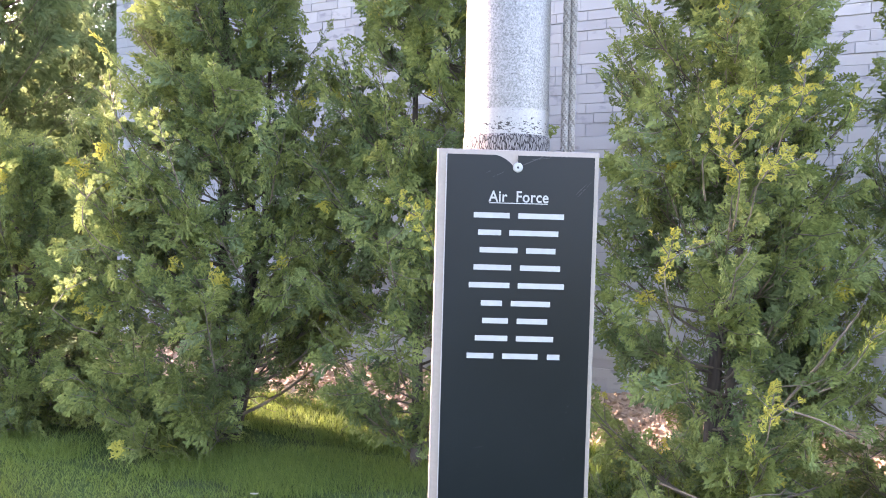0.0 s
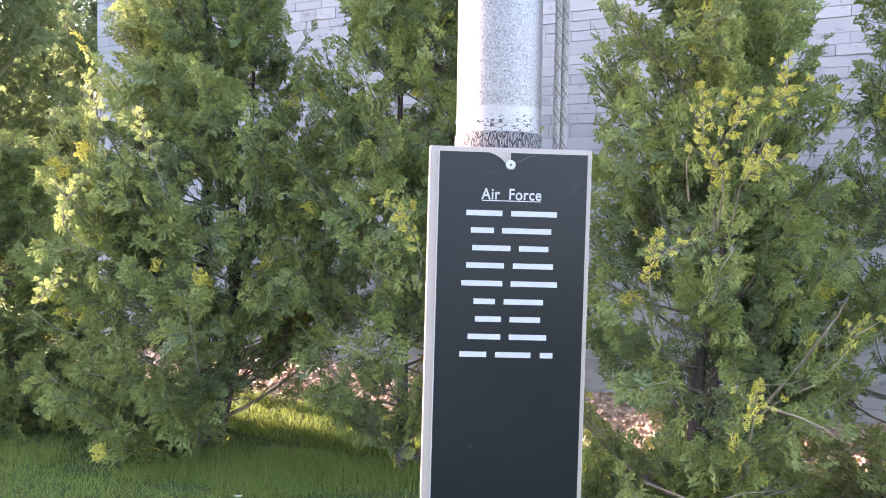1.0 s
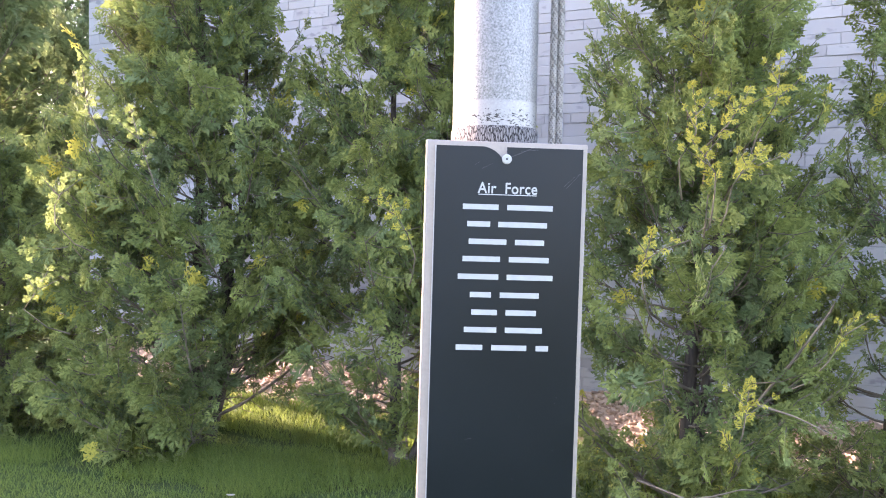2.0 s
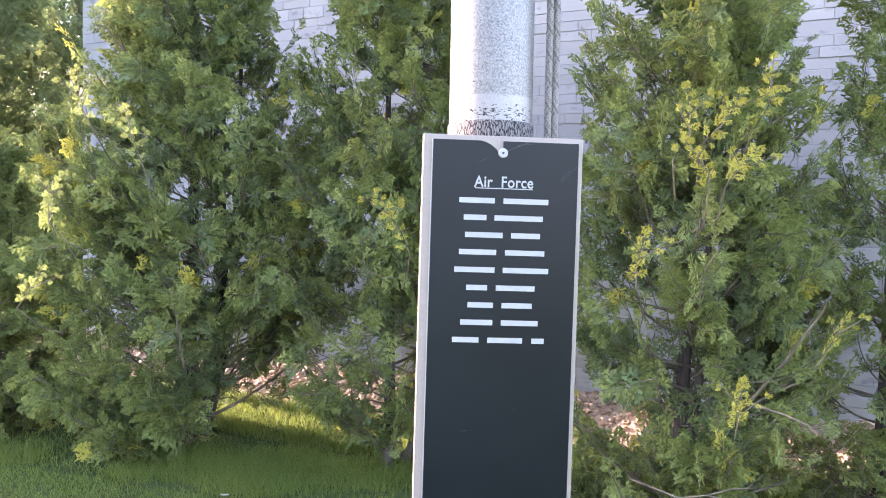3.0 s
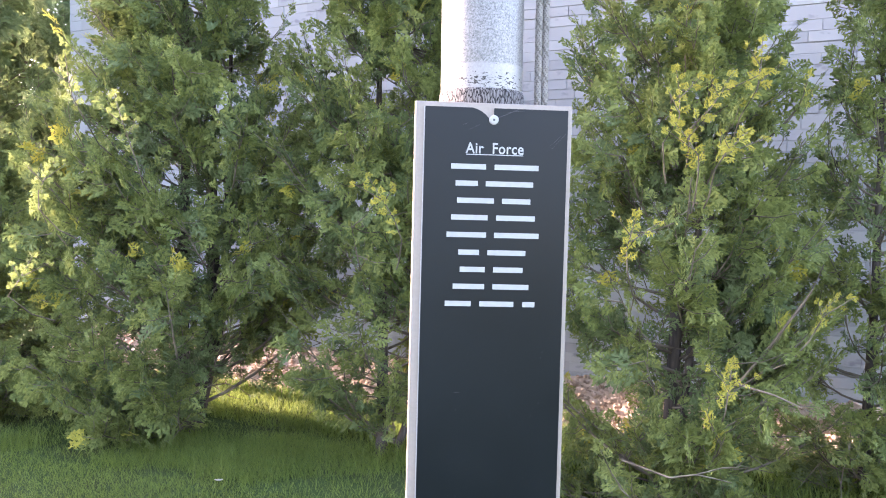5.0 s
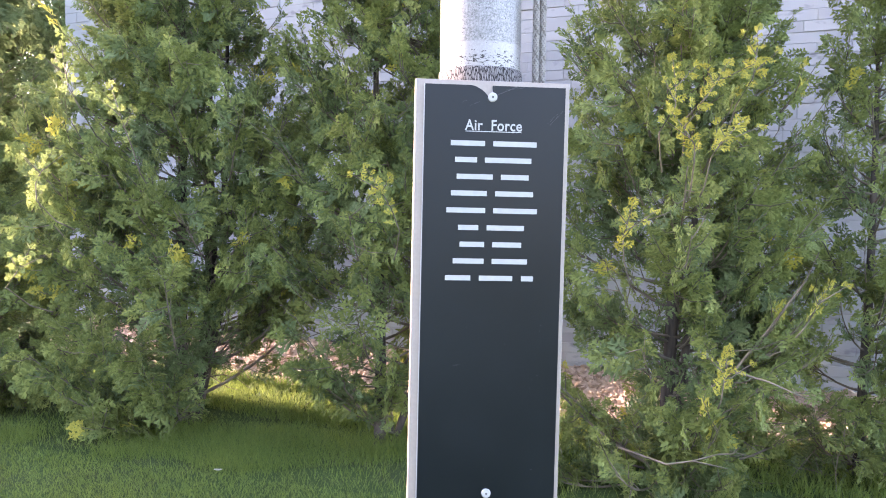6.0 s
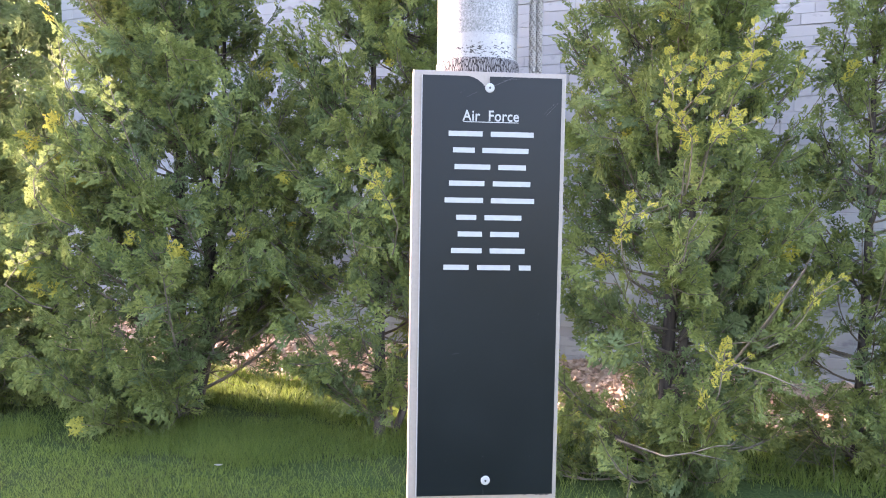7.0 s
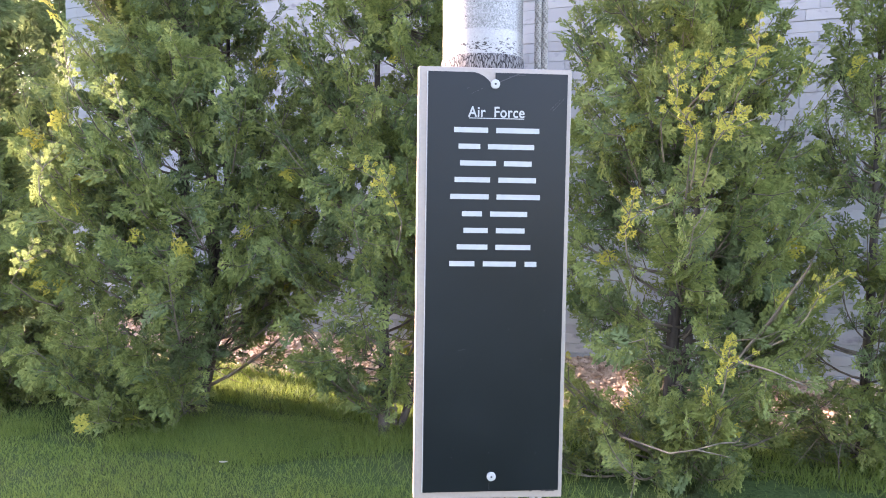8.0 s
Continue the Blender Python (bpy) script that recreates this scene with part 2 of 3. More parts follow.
def build_ground():
    xs = np.unique(np.concatenate([np.linspace(-7, 6, 66), np.array([-400, -150, -60, -30, -15, -10, 9, 15, 30, 60, 150, 400.0])]))
    ys = np.unique(np.concatenate([np.linspace(-1, 9, 51), np.array([-400, -150, -60, -30, -12, -5, -2.5, 12, 20, 40, 90, 200, 400.0])]))
    vs = [(x, y, lawn_height(x, y)) for y in ys for x in xs]
    w = len(xs)
    fs = [(r * w + c, r * w + c + 1, (r + 1) * w + c + 1, (r + 1) * w + c) for r in range(len(ys) - 1) for c in range(w - 1)]
    g = new("ground", mesh_from("ground", vs, fs, [SOIL], smooth=True))
    tagged(g, "shaded green lawn with bare earth patches", "lawn", kind="structure")


build_ground()


def build_house_wall():
    """Long wall of grey ashlar concrete blocks with recessed joints, ending in a corner."""
    turn = Matrix.Translation(CORNER) @ pose(0, 0, 0, 0, 0, -27.0)  # local x along the wall, -y out of it
    me = bpy.data.meshes.new("wall_north")
    bm = bmesh.new()
    box(bm, 0.012, 11.0, 0.006, 0.30, -0.1, 4.6)
    bm.to_mesh(me)
    bm.free()
    me.materials.append(MORTAR)
    wall = new("wall_north", me)
    wall.matrix_world = turn
    tagged(wall, "grey concrete block wall in random ashlar courses", "wall", kind="structure")
    rnd = random.Random(7)
    shapes = {}

    def block_mesh(w, h):
        key = (w, h)
        if key not in shapes:
            b = bmesh.new()
            box(b, 0.0018, w - 0.0018, 0.0, 0.055, 0.0018, h - 0.0018, 0.002, 1)
            m = bpy.data.meshes.new("block")
            b.to_mesh(m)
            b.free()
            m.materials.append(BLOCK)
            shapes[key] = m
        return shapes[key]

    cells = []
    z = 0.0
    while z < 4.55:
        h = rnd.choice((0.072, 0.072, 0.098))
        x = 0.0
        while x < 10.9:
            w = rnd.choice((0.16, 0.20, 0.24, 0.28, 0.34))
            w = min(w, round(11.0 - x, 2))
            cells.append((x, z, w, h))
            x = round(x + w, 3)
        z = round(z + h, 3)
    cells.sort(key=lambda c: (not (3.9 < c[0] < 7.6 and 1.3 < c[1] < 3.4), abs(c[0] - 5.6) + abs(c[1] - 2.7)))
    rest_v, rest_f = [], []
    for k, (x, z, w, h) in enumerate(cells):
        proud = rnd.uniform(-0.004, 0.004)
        if k < 300:
            ob = new("block", block_mesh(w, h))
            ob.parent = wall
            ob.location = (x, proud, z)
        else:
            m = block_mesh(w, h)
            o = len(rest_v)
            rest_v += [(v.co.x + x, v.co.y + proud, v.co.z + z) for v in m.vertices]
            rest_f += [[o + i for i in f.vertices] for f in m.polygons]
    me = bpy.data.meshes.new("blockwork")
    me.from_pydata(rest_v, [], rest_f)
    me.materials.append(BLOCK)
    rest = new("blockwork", me)
    rest.parent = wall
    tagged(rest, "grey concrete blocks in irregular courses", kind="stuff")
    # the end wall behind the corner
    end = bmesh.new()
    box(end, 0.013, 0.30, 0.31, 7.0, -0.1, 4.6)
    m2 = bpy.data.meshes.new("wall_west")
    end.to_mesh(m2)
    end.free()
    m2.materials.append(BLOCK)
    w2 = new("wall_west", m2)
    w2.matrix_world = turn
    tagged(w2, "grey block end wall of the house", "wall", kind="structure")
    roof = bmesh.new()
    box(roof, -0.4, 11.2, -0.35, 7.2, 4.6, 4.75, 0.02, 1)
    m3 = bpy.data.meshes.new("ceiling")
    roof.to_mesh(m3)
    roof.free()
    m3.materials.append(CEDAR)
    r = new("roof_edge", m3)
    r.matrix_world = turn
    tagged(r, "flat roof over the block walls", "roof", kind="structure")


build_house_wall()


def build_mulch_bed():
    """Bank of bark chips along the foot of the wall."""
    rnd = random.Random(3)
    start = CORNER + ALONG * 0.1
    cols, rows = 110, 10
    vs, fs = [], []
    for i in range(cols):
        for j in range(rows):
            d = j / (rows - 1) * 0.48
            q = start + ALONG * (i / (cols - 1) * 10.5) + AWAY * (d + 0.005)
            z = 0.29 * (1 - d / 0.48) ** 1.1 + 0.03 * noise.noise(Vector((q.x * 4, q.y * 4, 9))) - (0.02 if j == rows - 1 else 0)
            vs.append((q.x, q.y, z))
    for i in range(cols - 1):
        for j in range(rows - 1):
            o = i * rows + j
            fs.append((o, o + 1, o + rows + 1, o + rows))
    bed = new("mulch_bed", mesh_from("mulch_bed", vs, fs, [MULCH], smooth=True))
    tagged(bed, "reddish bark mulch banked along the block wall", "mulch bed", kind="structure")
    cv, cf = [], []
    for k in range(9000):
        d = rnd.uniform(0.0, 0.49)
        q = start + ALONG * rnd.uniform(0.0, 10.4) + AWAY * d
        z = 0.29 * max(0.0, 1 - d / 0.48) ** 1.1 + 0.03 * noise.noise(Vector((q.x * 4, q.y * 4, 9))) + 0.006
        s = rnd.uniform(0.012, 0.034)
        m = Matrix.Translation((q.x, q.y, z)) @ Euler([rnd.uniform(-0.9, 0.9), rnd.uniform(-0.9, 0.9), rnd.uniform(0, 6.3)]).to_matrix().to_4x4()
        o = len(cv)
        for x, y, w in ((-1, -.4, 0), (.9, -.5, 0), (1, .4, 0), (-.8, .5, 0), (0, 0, .35), (0, 0, -.3)):
            cv.append((m @ Vector((x * s, y * s, w * s)))[:])
        for a in ((0, 1, 4), (1, 2, 4), (2, 3, 4), (3, 0, 4), (1, 0, 5), (2, 1, 5), (3, 2, 5), (0, 3, 5)):
            cf.append(tuple(o + i for i in a))
    chips = new("mulch_chips", mesh_from("mulch_chips", cv, cf, [MULCH]))
    tagged(chips, "loose reddish bark chips on the mulch bed", "mulch", kind="stuff")


build_mulch_bed()


# ---- hedge trees ----
def fan_shape(rnd):
    """One flat fan of scale leaves, axis along x, length 1: a midrib with alternate side shoots, each set with short blunt lobes."""
    vs, fs = [], []

    def lobe(p, ang, length, half, lift):
        d = np.array((math.cos(ang), math.sin(ang), lift))
        s = np.array((-math.sin(ang), math.cos(ang), rnd.uniform(-0.35, 0.35))) * half
        o = len(vs)
        vs.extend([p, p + d * length * 0.62 + s, p + d * length, p + d * length * 0.62 - s])
        fs.extend([(o, o + 1, o + 2), (o, o + 2, o + 3)])

    lobe(np.array((0.0, 0.0, 0.0)), 0.0, 0.60, 0.020, 0.0)
    lobe(np.array((0.45, 0.0, 0.0)), rnd.uniform(-0.1, 0.1), 0.55, 0.060, rnd.uniform(-0.1, 0.1))
    nodes = 7
    for k in range(nodes):
        x = 0.10 + 0.68 * (k + rnd.uniform(-0.2, 0.2)) / (nodes - 1)
        side = 1 if k % 2 else -1
        ln = (0.54 - 0.36 * x) * rnd.uniform(0.8, 1.2)
        a = side * rnd.uniform(0.55, 0.85)
        lift = rnd.uniform(-0.22, 0.18)
        p0 = np.array((x, 0.0, 0.0))
        d = np.array((math.cos(a), math.sin(a), lift))
        lobe(p0, a, ln, 0.052, lift)
        for j, part_way in enumerate((0.30, 0.58)):
            turn = (1 if j % 2 else -1) * rnd.uniform(0.5, 0.8)
            lobe(p0 + d * ln * part_way, a + turn, ln * rnd.uniform(0.42, 0.58), 0.054, lift + rnd.uniform(-0.2, 0.2))
    return np.array(vs), np.array(fs)


SHAPE_RND = random.Random(11)
FANS = [fan_shape(SHAPE_RND) for _ in range(8)]


def unit(v):
    return v / (np.linalg.norm(v) + 1e-9)


class Foliage:
    """Gathers leaf fans, then makes one mesh of them."""

    def __init__(self, rnd):
        self.rnd, self.rows = rnd, [[] for _ in FANS]

    def fan(self, at, axis, side, size, slot):
        side = unit(side - axis * side.dot(axis))
        self.rows[self.rnd.randrange(len(FANS))].append((*at, *axis, *side, *np.cross(axis, side), size, slot))

    def plume(self, path, out, size, slot, fans, tip_slot=None):
        """A shoot along a path of points: fans set alternately on both sides and one at the tip, all near one plane."""
        rnd = self.rnd
        way = unit(path[-1] - path[0])
        flat = unit(np.cross(way, unit(out + np.array((rnd.uniform(-0.7, 0.7), rnd.uniform(-0.7, 0.7), rnd.uniform(-0.3, 0.3))))))
        for k in range(fans):
            t = 0.12 + 0.80 * (k + rnd.uniform(-0.2, 0.2)) / max(1, fans - 1)
            q = t * (len(path) - 1)
            i = min(len(path) - 2, max(0, int(q)))
            at = path[i] + (path[i + 1] - path[i]) * (q - i)
            s = 1 if k % 2 else -1
            axis = unit(way * rnd.uniform(0.55, 0.95) + flat * s * rnd.uniform(0.45, 0.9) + out * rnd.uniform(-0.2, 0.35) + np.array((0, 0, rnd.uniform(-0.15, 0.3))))
            tilt = flat + out * rnd.uniform(-0.7, 0.7) + np.array((0, 0, rnd.uniform(-0.4, 0.4)))
            self.fan(at, axis, tilt, size * rnd.uniform(0.75, 1.2) * (1.15 - 0.4 * t), slot if t < 0.62 or tip_slot is None else tip_slot)
        self.fan(path[-1] - way * 0.02, unit(way + 0.15 * flat), flat, size * 0.95, slot if tip_slot is None else tip_slot)

    def mesh(self, name, mats):
        vs, fs, ms, base = [], [], [], 0
        for (pv, pf), rows in zip(FANS, self.rows):
            if not rows:
                continue
            r = np.array(rows)
            size = r[:, 12][:, None, None]
            x, y, z = (pv[None, :, k:k + 1] * size for k in range(3))
            w = r[:, None, 0:3] + x * r[:, None, 3:6] + y * r[:, None, 6:9] + z * r[:, None, 9:12]
            w[:, :, 2] -= (0.14 * x * x / size)[:, :, 0]
            n, k = len(rows), len(pv)
            vs.append(w.reshape(-1, 3))
            fs.append((pf[None] + (base + np.arange(n) * k)[:, None, None]).reshape(-1, 3))
            ms.append(np.repeat(r[:, 13].astype(int), len(pf)))
            base += n * k
        return mesh_from(name, np.concatenate(vs), np.concatenate(fs), mats, np.concatenate(ms))


def build_conifer(x, y, height, low, profile, limbs, label, seed, yellow=0.12, stems=1, dense=1.0, leaf=1.0, squash=1.0,
                  full_from=0.0, thin=1.0, shoots=(), stem_side=None, bare_below=0.0, shoot_slot=2, snags=()):
    """Arborvitae: upright stems, rising limbs, and plumes of flat leaf fans on twigs along the limbs. profile: (height part,
    radius) pairs; below full_from only the part thin of the limbs grows; shoots: (base, tip) of long yellow shoots;
    below bare_below the side towards +x has no limbs; snags: bare branches, thickness first."""
    rnd = random.Random(seed)
    here = np.array((x, y, lawn_height(x, y) - 0.02))
    root = empty("arborvitae", Matrix.Translation(here))
    tagged(root, label, "conifer", group="hedge trees")
    heights, radii = zip(*profile)

    def radius(z):
        return float(np.interp(z / height, heights, radii))

    stem_lines = []
    for s in range(stems):
        g = rnd.uniform(0, 6.28) if stem_side is None else stem_side + rnd.uniform(-0.5, 0.5)
        off = 0.0 if s == 0 else rnd.uniform(0.10, 0.32)
        wob, pts = rnd.uniform(0, 6), []
        for k in range(14):
            f = k / 13
            spread = off * min(1.0, f * 3 + 0.25) + 0.02 * math.sin(wob + 6 * f)
            pts.append(((spread * math.cos(g), spread * math.sin(g), f * height * (0.97 if s == 0 else 0.85)),
                        (0.040 if s == 0 else 0.026) * (1 - 0.85 * f) * height / 3.5))
        stem_lines.append(pts)
        v, f = tubes([pts], 9)
        ob = new("trunk", mesh_from("trunk", v, f, [BARK], smooth=True))
        ob.parent = root
    twigs, leaves = [], Foliage(rnd)
    for k in range(limbs):
        z_tip = low + (height - low) * (k + rnd.random()) / limbs
        if z_tip < full_from and rnd.random() > thin:
            continue
        r = radius(z_tip) * rnd.uniform(0.55, 1.12)
        g = rnd.uniform(0, 2 * math.pi) if rnd.random() < 0.40 else rnd.uniform(-math.pi - 0.35, 0.35)
        if z_tip < bare_below and math.cos(g) > 0.15:
            continue
        stem = stem_lines[rnd.randrange(stems)]
        z0 = max(0.08, z_tip - rnd.uniform(0.25, 0.8) * r - 0.12)
        a = np.array(stem[min(13, int(z0 / height * 13))][0])
        a[2] = z0
        out = np.array((math.cos(g), math.sin(g) * squash, 0.0))
        tip = out * r + np.array((0, 0, z_tip))
        bend = (a + tip) / 2 + out * 0.12 * r + np.array((0, 0, -0.06 - 0.1 * r))
        curve = [a * (1 - t) ** 2 + 2 * bend * t * (1 - t) + tip * t * t for t in np.linspace(0, 1, 7)]
        twigs.append([(q, 0.0075 * (1 - 0.8 * i / 6) * (0.6 + r)) for i, q in enumerate(curve)])
        tang = np.array((-math.sin(g), math.cos(g), 0.0))
        light = rnd.random()
        count = max(3, int(9.5 * dense * (0.45 + r)))
        for i in range(count):
            t = 0.25 + 0.75 * (i + rnd.random()) / count
            q = a * (1 - t) ** 2 + 2 * bend * t * (1 - t) + tip * t * t
            way = unit(out * rnd.uniform(0.1, 0.9) + tang * rnd.uniform(-0.8, 0.8) + np.array((0, 0, rnd.uniform(-0.15, 1.1))))
            ln = rnd.uniform(0.10, 0.24) * (0.6 + 0.4 * leaf)
            mid = q + way * ln * 0.5 + np.array((0, 0, -0.012))
            end = q + way * ln + np.array((0, 0, 0.012))
            twigs.append([(q, 0.0030), (mid, 0.0024), (end, 0.0014)])
            outer = math.hypot(end[0], end[1] / squash) / max(0.1, radius(max(low, min(height, end[2]))))
            tone = 0.6 * rnd.random() + 0.4 * light
            slot = tip_slot = 0
            if yellow > 0 and (outer > 0.62 and tone < 0.62 or tone < 0.35):
                slot = 1
            if yellow > 0 and outer > 0.7:
                tip_slot = 2 if tone < yellow else 1
            tip_slot = max(slot, tip_slot)
            leaves.plume([q, mid, end], unit(out), rnd.uniform(0.085, 0.135) * leaf, slot, rnd.choice((5, 6, 7)), tip_slot)
    for base, tip in shoots:
        b, e = np.array(base) - here, np.array(tip) - here
        e = b + (e - b) * 1.2
        foot = np.array((0.78 * b[0], 0.78 * b[1], b[2] - 0.16))
        knee = 0.5 * (foot + b) + np.array((0, 0, -0.03))
        swing = np.array((rnd.uniform(-0.04, 0.04), -0.03, 0.0))
        line = [b, b + (e - b) * 0.35 + swing, b + (e - b) * 0.7 + swing * 0.6, e]
        twigs.append([(foot, 0.0042), (knee, 0.0038), (b, 0.0034), (line[1], 0.003), (line[2], 0.0022), (e, 0.0014)])
        leaves.plume(line, np.array((0.0, -1.0, 0.0)), 0.058, shoot_slot, 11)
        for side in (-1, 1):  # two side shoots
            q = line[1] + (line[2] - line[1]) * rnd.random()
            f = q + unit(e - b) * 0.09 + np.array((side * rnd.uniform(0.06, 0.11), -0.02, 0))
            twigs.append([(q, 0.0026), (f, 0.0014)])
            leaves.plume([q, f], np.array((0.0, -1.0, 0.0)), 0.046, shoot_slot, 3)
    for k in range(16):  # bare lower twigs
        g, z0, ln = rnd.uniform(-3.4, 0.3), rnd.uniform(0.1, low + 0.6), rnd.uniform(0.25, 0.6)
        line = []
        for i in range(6):
            t = i / 5
            line.append((np.array((ln * t * math.cos(g + 0.4 * t), ln * t * math.sin(g + 0.4 * t) * squash, z0 + 0.14 * t * math.sin(3 * t + k))), 0.006 * (1 - 0.75 * t)))
        twigs.append(line)
        for i in (2, 3, 4):
            q = line[i][0]
            e = q + np.array((rnd.uniform(-0.12, 0.12), rnd.uniform(-0.1, 0.06), rnd.uniform(-0.05, 0.12)))
            twigs.append([(q, 0.0026), (e, 0.0010)])
    for thick, *points in snags:
        twigs.append([(np.array(q) - here, thick * (1 - 0.6 * i / (len(points) - 1))) for i, q in enumerate(points)])
    v, f = tubes(twigs, 4)
    ob = new("limb_wood", mesh_from("limb_wood", v, f, [TWIG], smooth=True))
    ob.parent = root
    tagged(ob, "thin grey-brown limbs and twigs", kind="stuff")
    ob = new("crown", leaves.mesh("crown", [LEAF_DEEP, LEAF_MID, LEAF_TIP]))
    ob.parent = root
    tagged(ob, "flat green scale-leaf sprays with yellow tips", kind="stuff")
    return root


WIDE = [(0.0, 0.72), (0.12, 0.94), (0.25, 1.0), (0.43, 0.98), (0.54, 0.74), (0.71, 0.54), (1.0, 0.18)]
MIDDLE = [(0.0, 0.42), (0.2, 0.58), (0.35, 0.66), (0.6, 0.58), (0.8, 0.36), (1.0, 0.08)]
SLIM = [(0.0, 0.52), (0.2, 0.52), (0.35, 0.60), (0.55, 0.46), (0.75, 0.28), (1.0, 0.08)]
BASE = [(0.0, 0.64), (0.12, 0.76), (0.25, 0.76), (0.45, 0.66), (0.7, 0.46), (1.0, 0.10)]
LOW = [(0.0, 0.50), (0.3, 0.66), (0.7, 0.52), (1.0, 0.15)]
FULL = [(0.0, 1.2), (0.3, 1.75), (0.65, 1.8), (0.85, 1.2), (1.0, 0.2)]
GOLD_SHOOTS = (  # on the tree with the brightest yellow shoots
    ((1.07, 3.07, 1.80), (1.11, 3.07, 2.06)), ((1.17, 3.03, 1.86), (1.31, 3.03, 2.05)), ((1.40, 3.07, 1.92), (1.47, 3.07, 2.19)),
    ((1.26, 2.98, 1.69), (1.37, 2.98, 1.82)), ((1.21, 3.03, 1.67), (1.12, 3.03, 1.85)), ((0.92, 3.03, 1.26), (0.95, 3.03, 1.46)),
    ((1.72, 3.03, 0.97), (1.81, 3.03, 1.13)), ((1.38, 3.07, 0.64), (1.40, 3.07, 0.83)))
BARE_BRANCHES = (  # pale limbs that show in front of the same tree
    (0.008, (1.42, 3.60, 0.42), (1.49, 3.20, 0.74), (1.58, 3.06, 0.96), (1.70, 3.00, 1.18), (1.74, 2.98, 1.30)),
    (0.006, (1.49, 3.20, 0.74), (1.60, 3.08, 0.72), (1.74, 3.02, 0.66)),
    (0.006, (1.00, 3.30, 0.36), (1.12, 3.00, 0.385), (1.22, 2.97, 0.41), (1.32, 2.95, 0.445)),
    (0.004, (1.22, 2.97, 0.41), (1.29, 2.95, 0.40), (1.36, 2.94, 0.385)),
    (0.004, (1.32, 2.95, 0.445), (1.38, 2.94, 0.45), (1.40, 2.93, 0.48)))
build_conifer(-1.46, 4.90, 4.1, 0.10, WIDE, 210, "broad green arborvitae with several stems and yellow-green tips", 21, 0.18, 4, 1.0, 1.05, 0.72,
              0.95, 0.85, (((-1.40, 3.87, 1.74), (-1.49, 3.87, 2.02)), ((-1.67, 3.91, 1.94), (-1.75, 3.91, 2.22)),
                           ((-2.10, 3.96, 1.02), (-1.99, 3.96, 1.20)), ((-1.91, 3.91, 1.48), (-1.84, 3.91, 1.69))), 0.0, 0.75, 1)
build_conifer(-0.16, 4.45, 3.4, 0.34, MIDDLE, 160, "slim green arborvitae with gaps low down", 22, 0.18, 2, 0.90, 1.0, 0.8,
              1.0, 0.6, (((-0.03, 3.67, 1.35), (-0.17, 3.67, 1.61)),))
build_conifer(1.40, 3.78, 3.6, 0.06, BASE, 225, "green arborvitae with many bright yellow shoots", 23, 0.14, 2, 0.92, 0.92, 0.9,
              0.90, 0.58, GOLD_SHOOTS, snags=BARE_BRANCHES)
build_conifer(2.50, 3.80, 2.9, 0.06, SLIM, 120, "sparse dark green arborvitae before the block wall", 24, 0.07, 1, 0.76, 0.92, 0.9, 0.85, 0.68)
build_conifer(-3.02, 5.25, 2.0, 0.06, LOW, 110, "bushy green arborvitae beside a broader one", 27, 0.10, 2, 0.9, 1.05, 0.75)
# far trees: deep green leaves alone stand in for the shade on them
# the first one's broad, high crown is sized to shade the house wall
build_conifer(-5.98, 8.4, 7.5, 2.35, FULL, 170, "tall dark shaded conifer beyond the house corner", 25, 0.0, 2, 0.36, 2.6)
build_conifer(-5.3, 11.4, 4.7, 0.3, FULL, 150, "tall dark shaded conifer beyond the house corner", 28, 0.0, 2, 0.45, 2.9)


def build_shade_wall():
    """Unseen plain board wall, added to shade the lawn from the low sun; its end lets the sun run along the hedge's
    back.
    """
    flat = Vector((to_sun.x, to_sun.y, 0)).normalized()
    reach = 10.0
    # height set so its added shadow covers lawn and lower hedge
    top = 0.85 + reach * math.tan(radians(SUN_UP))
    b = bmesh.new()
    box(b, 0.0, 16.0, -0.12, 0.0, -0.05, top, 0.004, 1)
    me = bpy.data.meshes.new("shade_wall")
    b.to_mesh(me)
    b.free()
    me.materials.append(CEDAR)
    w = new("shade_wall", me)
    across = math.degrees(math.atan2(-flat.x, flat.y)) + 180  # local x runs across the sun's way, towards the lawn
    w.matrix_world = Matrix.Translation(Vector((-0.74, 5.13, 0)) + flat * reach) @ pose(0, 0, 0, 0, 0, across)
    tagged(w, "plain board wall, unseen, added to shade the lawn", "wall", kind="structure")


build_shade_wall()


